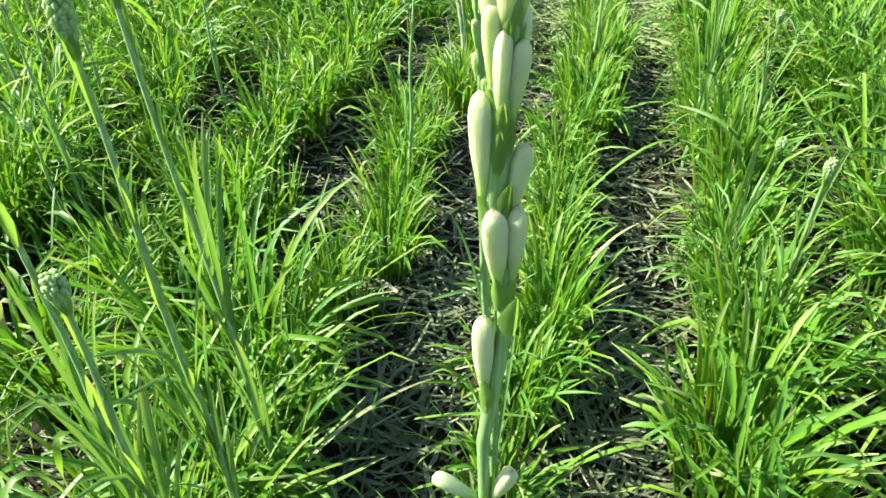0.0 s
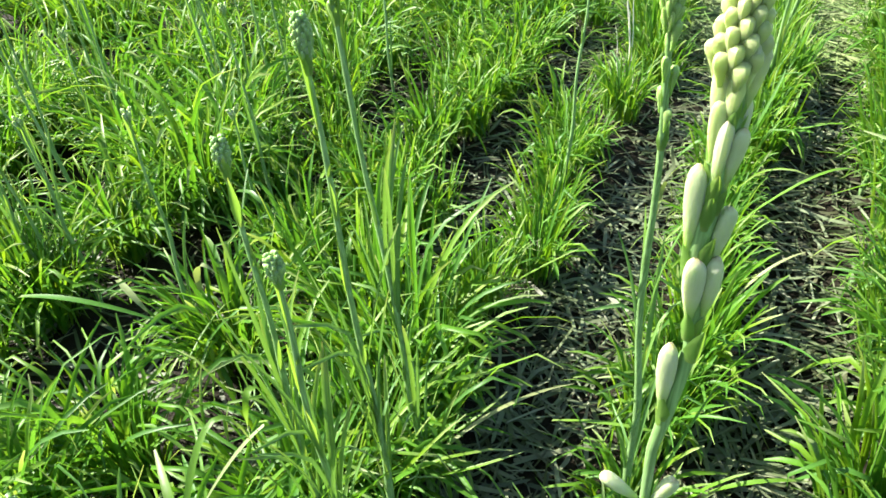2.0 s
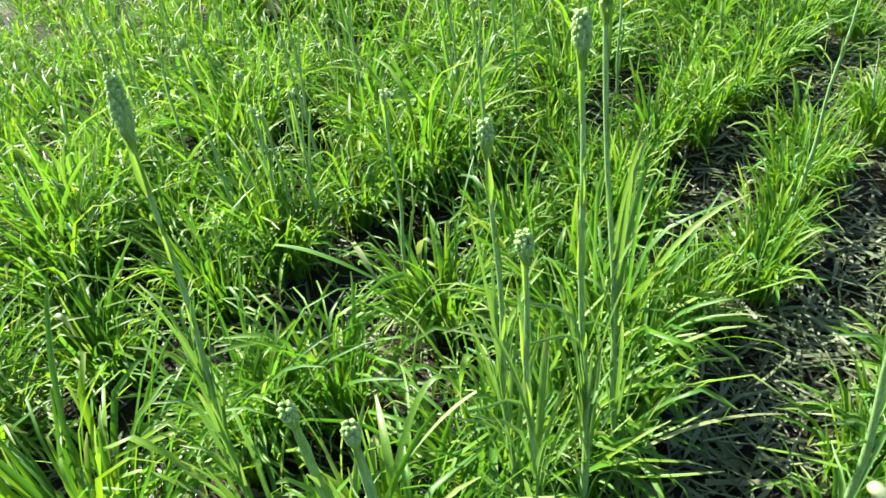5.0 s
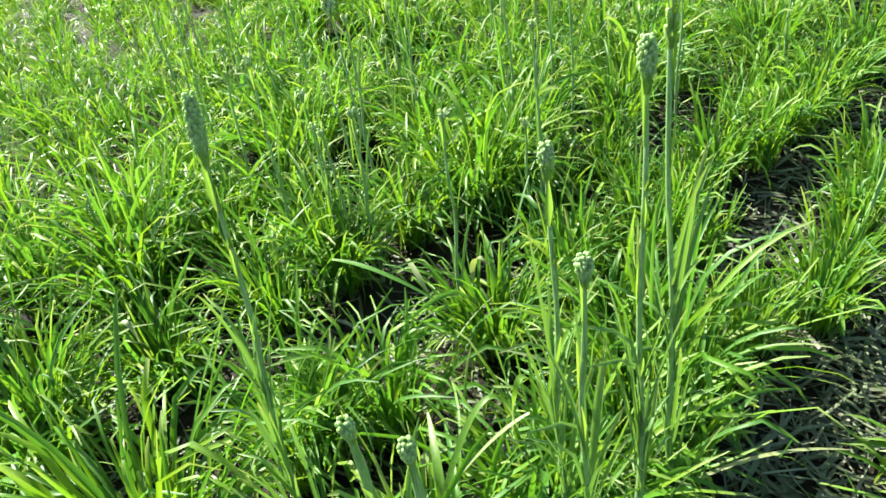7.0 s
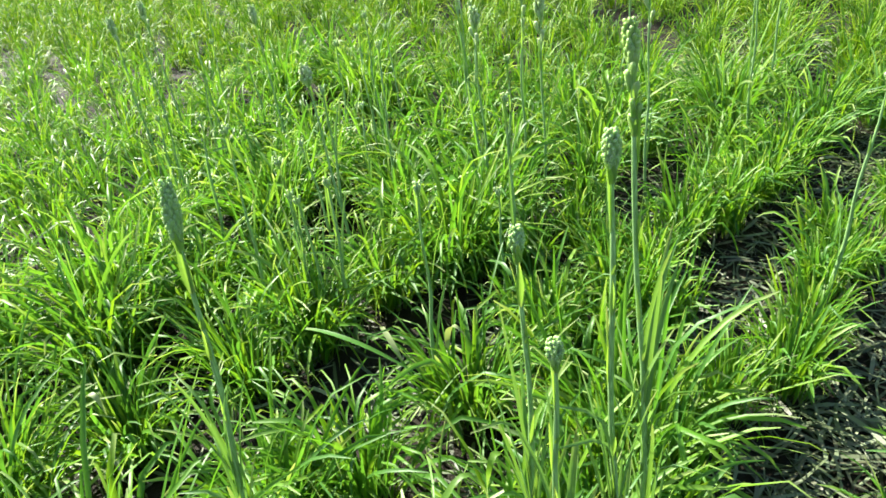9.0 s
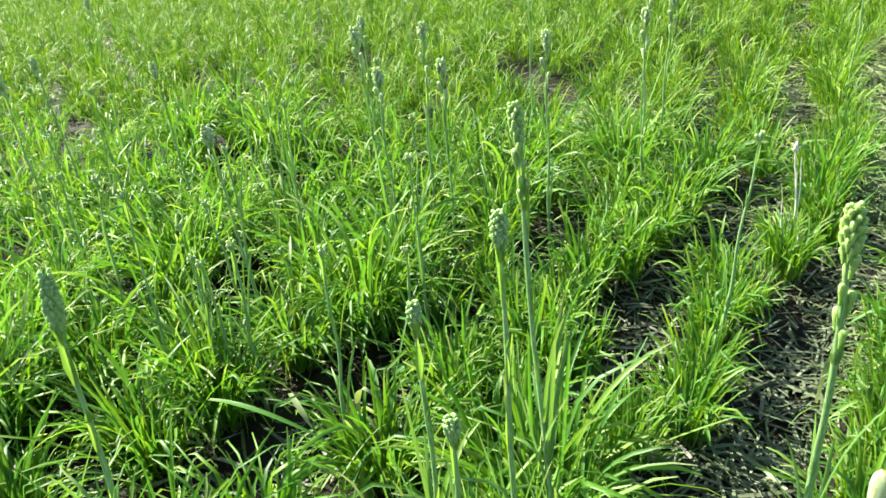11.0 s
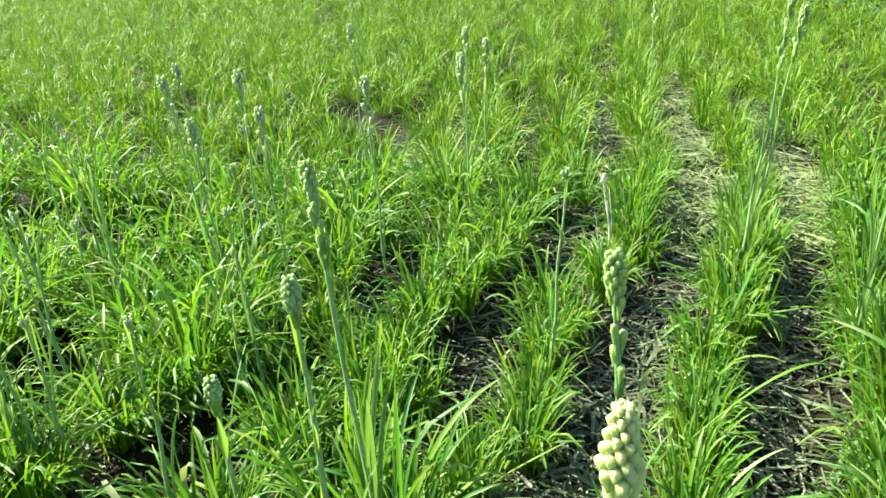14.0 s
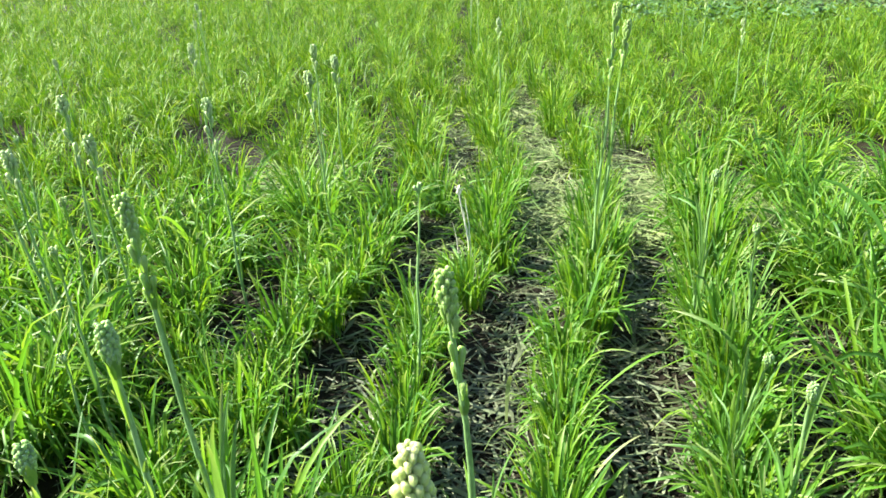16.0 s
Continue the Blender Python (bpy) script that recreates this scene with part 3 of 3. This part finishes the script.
def flower_stalk(x, y, height, head, buds, label, detailed=True, thick=0.0033, foot=None, leaves=14, opened=False, full=1.0):
    """A stalk with its stem, clasping leaves and a head of spirally set buds; head: its length, foot: how far the stem's foot lies from under its head."""
    fx, fy = foot or (rng.normal(0, 0.03), rng.normal(0, 0.03))
    z0 = float(ground_z(x + fx, y + fy)) - 0.01
    stalk = new("tuberose_stalk")
    stalk.location = (x + fx, y + fy, z0)
    tall = height - z0 - 0.008
    dense = 0.056 if opened else head
    neck = 1 - (dense + 0.004) / tall
    h = np.concatenate([np.linspace(0, neck, 15), np.linspace(neck, 1, 8)[1:]])
    wob = 0.0045 * np.sin(h * np.pi)
    line = np.stack([-fx * h + wob * np.sin(h * 13 + x * 40), -fy * h + wob * np.cos(h * 11 + y * 30), tall * h], -1)
    knots = 1 + 0.22 * np.maximum(0, np.sin(h * 27 + x * 11)) ** 3
    core = 0.0046 * full * np.sin(np.pi * np.clip((h - neck) / (1 - neck), 0, 1)) ** 0.6
    v, q, a = tube(line, np.interp(h, (0, 0.5, 0.9, 1), (2.2, 1.35, 0.9, 0.45)) * knots * thick + core)
    under("stem", mesh_of("stem", v, q, STEM, a), stalk)

    def at(h):
        return np.array([np.interp(h, line[:, 2], line[:, n]) for n in range(3)])

    top = float(line[-1, 2])
    cluster = []
    tight = buds - max(4, buds // 6) if opened else buds
    for i in range(buds):
        az = i * 137.5 + rng.normal(0, 8)
        if i < tight:
            share = i / max(1, tight - 1)
            swell = math.sin(math.pi * (0.16 + 0.62 * share))
            drop, size, tilt, off = 0.93 * dense * share, 0.70 + 0.34 * share, 12 * (1 - share) + 4, 0.0058 * swell
            kinds = BUDS_FAR if not detailed else BUDS_PALE if opened else BUDS_GREEN
        else:
            share = (i - tight + 1) / max(1, buds - tight)
            drop, size, tilt, off, kinds = dense + (head - dense) * share**1.2, rng.uniform(0.8, 1.05), rng.uniform(2, 9), 0.0040, BUDS_PALE_LONG if detailed else BUDS_FAR_LONG
        if not detailed:
            tilt += rng.uniform(0, 25) * share
        p = at(top - drop)
        p[2] -= 0.008
        p[:2] += off * full * np.array([math.sin(radians(az)), -math.cos(radians(az))])
        cluster.append((kinds[i % 4], outward(p, az, tilt, size * full, size * full)))
    if detailed:
        for me, m in cluster:
            under("bud", me, stalk, m)
        for i in range(4 if not opened else 7):
            az = i * 137.5 + rng.uniform(0, 60)
            drop = head + 0.012 if i < 3 else head + 0.02 + 0.035 * i if not opened else dense + (head - dense) * i / 6
            under("bract", BRACTS[i % 2], stalk, outward(at(top - drop), az, rng.uniform(1, 7), rng.uniform(0.8, 1.15)))
    else:
        vs, qs, als, base = [], [], [], 0
        for me, m in cluster:
            co = np.empty(len(me.vertices) * 3, np.float32)
            me.vertices.foreach_get("co", co)
            fi = np.empty(len(me.polygons) * 4, np.int32)
            me.loops.foreach_get("vertex_index", fi)
            al = np.empty(len(me.vertices), np.float32)
            me.attributes["along"].data.foreach_get("value", al)
            mm = np.array(m)
            vs.append(co.reshape(-1, 3) @ mm[:3, :3].T + mm[:3, 3]), qs.append(fi.reshape(-1, 4) + base), als.append(al)
            base += len(al)
        if vs:
            under("flower_head", mesh_of("flower_head", np.concatenate(vs), np.concatenate(qs), BUD_PALE, np.concatenate(als)), stalk)
    for i in range(6 if detailed else 2):
        az, size = rng.uniform(0, 360), rng.uniform(2.0, 4.2)
        under("sheath", BRACTS[i % 2], stalk, outward(at(top - head - 0.07 - 0.11 * i), az, rng.uniform(0, 4), size, rng.uniform(0.8, 1.0)))
    for i in range(leaves):
        h = top * (0.03 + 0.52 * (i + rng.random()) / leaves)
        under("stem_leaf", STEM_LEAVES[int(rng.integers(0, 6))], stalk, Matrix.Translation(at(h)) @ Euler((0, 0, rng.uniform(0, 6.28))).to_matrix().to_4x4())
    return tagged(stalk, label, "flower stalk", "tuberose flower stalks")


GREEN_HEAD = "upright green tuberose stalk with a tight green bud head"
flower_stalk(-0.21, 0.819, 0.872, 0.036, 44, GREEN_HEAD, foot=(0.06, -0.12), leaves=24)
flower_stalk(-0.119, 0.699, 0.810, 0.032, 40, GREEN_HEAD, foot=(0.0, -0.01), leaves=24)
flower_stalk(-0.095, 0.824, 1.005, 0.046, 60, GREEN_HEAD, thick=0.0033, foot=(0.05, -0.10), leaves=24)
flower_stalk(-0.527, 0.594, 1.0, 0.075, 70, "tall green tuberose stalk with a long narrow bud head", thick=0.0033, foot=(-0.06, -0.05), leaves=24)
flower_stalk(-0.12, 0.987, 1.08, 0.13, 50, "tall tuberose stalk with spaced pale green buds", thick=0.0033, foot=(0.09, -0.09), opened=True, leaves=24)
flower_stalk(0.238, 0.783, 1.06, 0.17, 44, "tuberose stalk with swelling pale green buds down its side", foot=(0.08, 0.14), opened=True)
flower_stalk(-0.30, 0.47, 0.71, 0.03, 30, "short bluish green tuberose shoot with young buds", thick=0.0055)
flower_stalk(-0.23, 0.48, 0.70, 0.03, 30, "short bluish green tuberose shoot with young buds", thick=0.006)
flower_stalk(0.925, 1.22, 0.56, 0.036, 44, GREEN_HEAD)
flower_stalk(0.955, 1.42, 0.49, 0.026, 32, "low young tuberose stalk with a small green head")
flower_stalk(1.12, 1.85, 0.60, 0.03, 34, GREEN_HEAD)
flower_stalk(1.10, 2.08, 0.68, 0.036, 36, GREEN_HEAD)
flower_stalk(0.23, 1.95, 0.74, 0.02, 3, "slender young green tuberose stalk rising above the leaves", False, 0.0030, leaves=3)
TALL = "tall tuberose stalk with a loose head of pale opening buds"
flower_stalk(0.935, 2.60, 1.10, 0.26, 52, TALL, thick=0.0036, foot=(-0.04, 0.02), opened=True, full=1.45)
flower_stalk(0.985, 2.63, 1.04, 0.16, 36, TALL, thick=0.0034, foot=(-0.08, 0.0), opened=True, full=1.45)
FAR_HEAD = "slender tuberose stalk with pale green buds standing over the leaves"
for x, y, z, head in ((-1.02, 2.22, 0.95, 0.14), (-0.85, 2.4, 0.93, 0.22), (-0.83, 3.75, 0.9, 0.12), (-0.44, 2.49, 0.88, 0.2),
                      (-0.16, 2.9, 0.88, 0.18), (-0.22, 3.63, 0.88, 0.12), (-0.09, 3.26, 0.88, 0.15), 
                      (-1.43, 3.04, 0.85, 0.14), (-0.9, 2.12, 0.84, 0.12), (-0.73, 2.25, 0.84, 0.16), (-2.61, 2.27, 0.84, 0.1), (-2.45, 1.98, 0.84, 0.1), (-1.96, 2.27, 0.82, 0.06),
                      (-1.19, 1.62, 0.8, 0.03), (-4.15, 4.03, 0.84, 0.12)):
    flower_stalk(x, y, z, head, 26, FAR_HEAD, False, 0.0028, leaves=2, opened=True, full=1.35)
for i in range(30):
    y = rng.uniform(4.6, 12.0)
    x = float(furrow_b(y)) + PITCH * (int(rng.integers(-10, 6)) + 0.5) * (0.4 + y / 10)
    if not open_ground(x, y):
        flower_stalk(x, y, rng.uniform(0.6, 0.9), rng.uniform(0.06, 0.18), 18, FAR_HEAD, False, 0.0028, leaves=1, opened=True, full=1.35)

for i in range(26):
    y = rng.uniform(1.25, 2.9)
    x = rng.uniform(-1.25 * y, -0.35 * y)
    flower_stalk(x, y, rng.uniform(0.5, 0.74), 0.02, 6, "slender young green tuberose stalk rising above the leaves", False, 0.0029, leaves=3)


def dry_stalk():
    """The bleached dead stalk in the row beyond: thin split strands and a ragged seed head."""
    stalk = new("dead_stalk")
    stalk.location = (0.41, 2.62, 0.0)
    h = np.linspace(0, 1, 12)
    for foot, top, height, r in ((0.03, -0.025, 0.475, 0.0042), (0.02, 0.0, 0.43, 0.0026), (0.045, -0.012, 0.38, 0.0024), (0.0, -0.055, 0.33, 0.0018)):
        line = np.stack([foot + (top - foot) * h + 0.004 * np.sin(h * 9 + foot * 90), 0.006 * np.cos(h * 7 + foot * 60), height * h], -1)
        v, q, a = tube(line, np.linspace(1.25, 0.55, 12) * r, 7)
        under("stem", mesh_of("stem", v, q, STEM_DRY, a), stalk)
    for i in range(9):
        v, q, a = bud_shape(rng.uniform(0.016, 0.03), rng.uniform(0.006, 0.009), 0.1, 6)
        under("seed_pod", mesh_of("seed_pod", v, q, STEM_DRY, a), stalk, outward((-0.025 + rng.normal(0, 0.004), rng.normal(0, 0.004), 0.452 + rng.normal(0, 0.008)), i * 137, rng.uniform(5, 45)))
    return tagged(stalk, "bleached dry dead flower stalk among green clumps", "flower stalk")


dry_stalk()


def near_spike():
    """The white-budded spike close to the camera: stem zigzagging from bud to bud."""
    spike = new("tuberose_spike")
    spike.location = (0.21, 0.4386, 0.0)
    xs = (-0.03, -0.012, 0.003, 0.001, -0.001, 0.002, 0.006, 0.004, -0.001, 0.0, 0.0, -0.001, -0.002, -0.002)
    zs = (-0.01, 0.4, 0.80, 0.852, 0.898, 0.929, 0.975, 1.005, 1.033, 1.064, 1.086, 1.107, 1.13, 1.146)
    rs = (0.0062, 0.0046, 0.0030, 0.0029, 0.0030, 0.0036, 0.0034, 0.0042, 0.0044, 0.0048, 0.0050, 0.0048, 0.004, 0.002)
    zz = np.linspace(0, len(zs) - 1, 40)
    hz = np.interp(zz, range(len(zs)), zs)
    line = np.stack([np.interp(zz, range(len(zs)), xs), -0.10 * np.clip(1 - hz / 0.85, 0, 1), hz], -1)
    v, q, a = tube(line, np.interp(zz, range(len(zs)), rs), 14)
    under("stem", mesh_of("stem", v, q, STEM, a), spike)
    # foot height, azimuth, tilt, length
    buds = ((0.850, -100, 56, 0.027), (0.850, 75, 17, 0.029), (0.933, -74, 4, 0.047), (0.996, -52, 8, 0.037), (1.000, 34, 3, 0.033), (1.032, -80, 4, 0.043), (1.024, 84, 7, 0.032),
            (1.067, -16, 7, 0.028), (1.065, 46, 7, 0.027), (1.073, 112, 7, 0.028), (1.086, -84, 6, 0.029), (1.093, -8, 7, 0.021), (1.094, 82, 7, 0.027), (1.066, 185, 6, 0.032),
            (1.076, -60, 6, 0.026), (1.102, -100, 7, 0.023), (1.102, 24, 7, 0.021), (1.101, 78, 8, 0.024), (1.098, 165, 7, 0.027))
    girths = (0.72, 0.72, 0.78, 0.78, 0.60, 0.68, 0.62)
    for i, (h, az, tilt, length) in enumerate(buds):
        sx = float(np.interp(h, zs, xs))
        out = 0.0040 if i < 7 else 0.0038
        p = (sx + out * math.sin(radians(az)), -out * math.cos(radians(az)), h)
        girth = girths[i] if i < 7 else 0.51
        under("bud", BUDS_BIG[i % 5] if i < 10 else BUDS_IVORY[i % 4], spike, outward(p, az, tilt if i < 2 else 0.6 * tilt + 1, length / 0.04, girth), "creamy white closed bud")
        if i > 1:
            under("bract", BRACTS[1 - i % 2], spike, outward((sx + 0.6 * (p[0] - sx), 0.6 * p[1], h - 0.012), az + (14 if i % 2 else -14), 4, 0.62, 0.62), "pointed green bract")
    # foot height, azimuth, size
    for i, (h, az, size) in enumerate(((0.926, -60, 0.75), (0.972, 14, 1.05), (1.022, 18, 0.75), (1.046, -6, 0.8), (1.072, 62, 0.6), (1.076, -40, 0.5), (1.03, 170, 0.9), (0.848, -20, 0.5))):
        sx = float(np.interp(h, zs, xs))
        out = 0.002 * min(1.0, size)
        under("bract", BRACTS[i % 2], spike, outward((sx + out * math.sin(radians(az)), -out * math.cos(radians(az)), h), az, 3, size), "pointed green bract")
    for i in range(56):
        share = i / 55
        az = i * 137.5
        h = 1.1425 - 0.042 * max(0.0, share - 0.1)
        size = 0.46 + 0.33 * share
        off = 0.0008 + 0.0053 * share**0.5
        p = (-0.002 + off * math.sin(radians(az)), -off * math.cos(radians(az)), h)
        under("bud", BUDS_CROWN[i % 4], spike, outward(p, az, 7 + 8 * share, size, size * 1.1), "small round greenish cream bud")
    for h, az, n in ((0.25, 40, 0), (0.42, 200, 2), (0.58, 320, 4)):
        under("stem_leaf", STEM_LEAVES[n], spike, Matrix.Translation((0.004, 0, h)) @ Euler((0, 0, radians(az))).to_matrix().to_4x4())
    return tagged(spike, "tall tuberose flower spike with closed creamy white buds", "flower stalk", "tuberose flower stalks")


near_spike()

# ---- single leaves that stand out: foot, bend and tip, then width ----
BENT = ((-0.252, 0.891, 0.25), (-0.255, 0.80, 0.47), (-0.27, 0.773, 0.36), 0.013), ((-0.325, 0.603, 0.30), (-0.287, 0.712, 0.48), (-0.239, 0.735, 0.43), 0.011), \
       ((-0.864, 1.062, 0.36), (-0.706, 1.049, 0.37), (-0.572, 1.087, 0.28), 0.014), ((0.177, 1.014, 0.18), (0.283, 0.97, 0.24), (0.381, 0.969, 0.22), 0.009), \
       ((0.447, 0.943, 0.10), (0.519, 0.936, 0.16), (0.62, 0.962, 0.14), 0.010), ((0.527, 1.542, 0.20), (0.716, 1.544, 0.40), (0.858, 1.63, 0.33), 0.009)
BLEACHED = ((-0.23, 0.76, 0.44), (-0.275, 0.724, 0.40), (-0.323, 0.683, 0.33), 0.007), ((-0.73, 1.171, 0.32), (-0.684, 1.138, 0.31), (-0.65, 1.122, 0.28), 0.015), \
           ((-0.023, 0.899, 0.20), (0.09, 0.987, 0.24), (0.215, 1.071, 0.22), 0.008), ((-1.189, 0.695, 0.34), (-1.136, 0.699, 0.38), (-1.114, 0.697, 0.33), 0.014), \
           ((0.565, 1.387, 0.18), (0.625, 1.407, 0.25), (0.695, 1.43, 0.28), 0.008), ((0.054, 1.853, 0.12), (0.074, 1.877, 0.20), (0.121, 1.867, 0.17), 0.010), \
           ((-0.60, 1.24, 0.24), (-0.575, 1.228, 0.32), (-0.54, 1.23, 0.30), 0.016), ((0.43, 1.73, 0.10), (0.439, 1.713, 0.26), (0.46, 1.69, 0.22), 0.012)
PLANTS = [o for o in scene.objects if o.name.startswith("tuberose_plant")]


def bent_leaf(foot, bend, tip, width, material):
    """A leaf over three places, grown from the nearest plant."""
    foot, bend, tip = (np.array(p) for p in (foot, bend, tip))
    t = np.linspace(0, 1, 11)[:, None]
    mid = (1 - t) * (1 - 2 * t) * foot + 4 * t * (1 - t) * bend + t * (2 * t - 1) * tip
    d = np.gradient(mid, axis=0)
    side = np.cross(d, (0.15, 0.1, 1.0))
    side /= np.linalg.norm(side, axis=1)[:, None]
    w = width / 2 * np.clip(1 - t**3.5, 0.04, 1) ** 0.7 * (0.7 + 0.3 * np.minimum(1, t / 0.3))
    lift = np.array((0, 0, 0.3))
    v = np.stack([mid - w * side + w * lift, mid, mid + w * side + w * lift], 1)
    plant = min(PLANTS, key=lambda o: (o.location - Vector(foot)).length)
    ob = under("leaf", mesh_of("leaf", v, grid_faces(1, 11, 3), material, np.repeat(t.ravel(), 3)), plant)
    ob.matrix_basis = Matrix.LocRotScale(plant.location, None, plant.scale).inverted()


for some, material in ((BENT, LEAF), (BLEACHED, PALE_LEAF)):
    for foot, bend, tip, width in some:
        bent_leaf(foot, bend, tip, width, material)
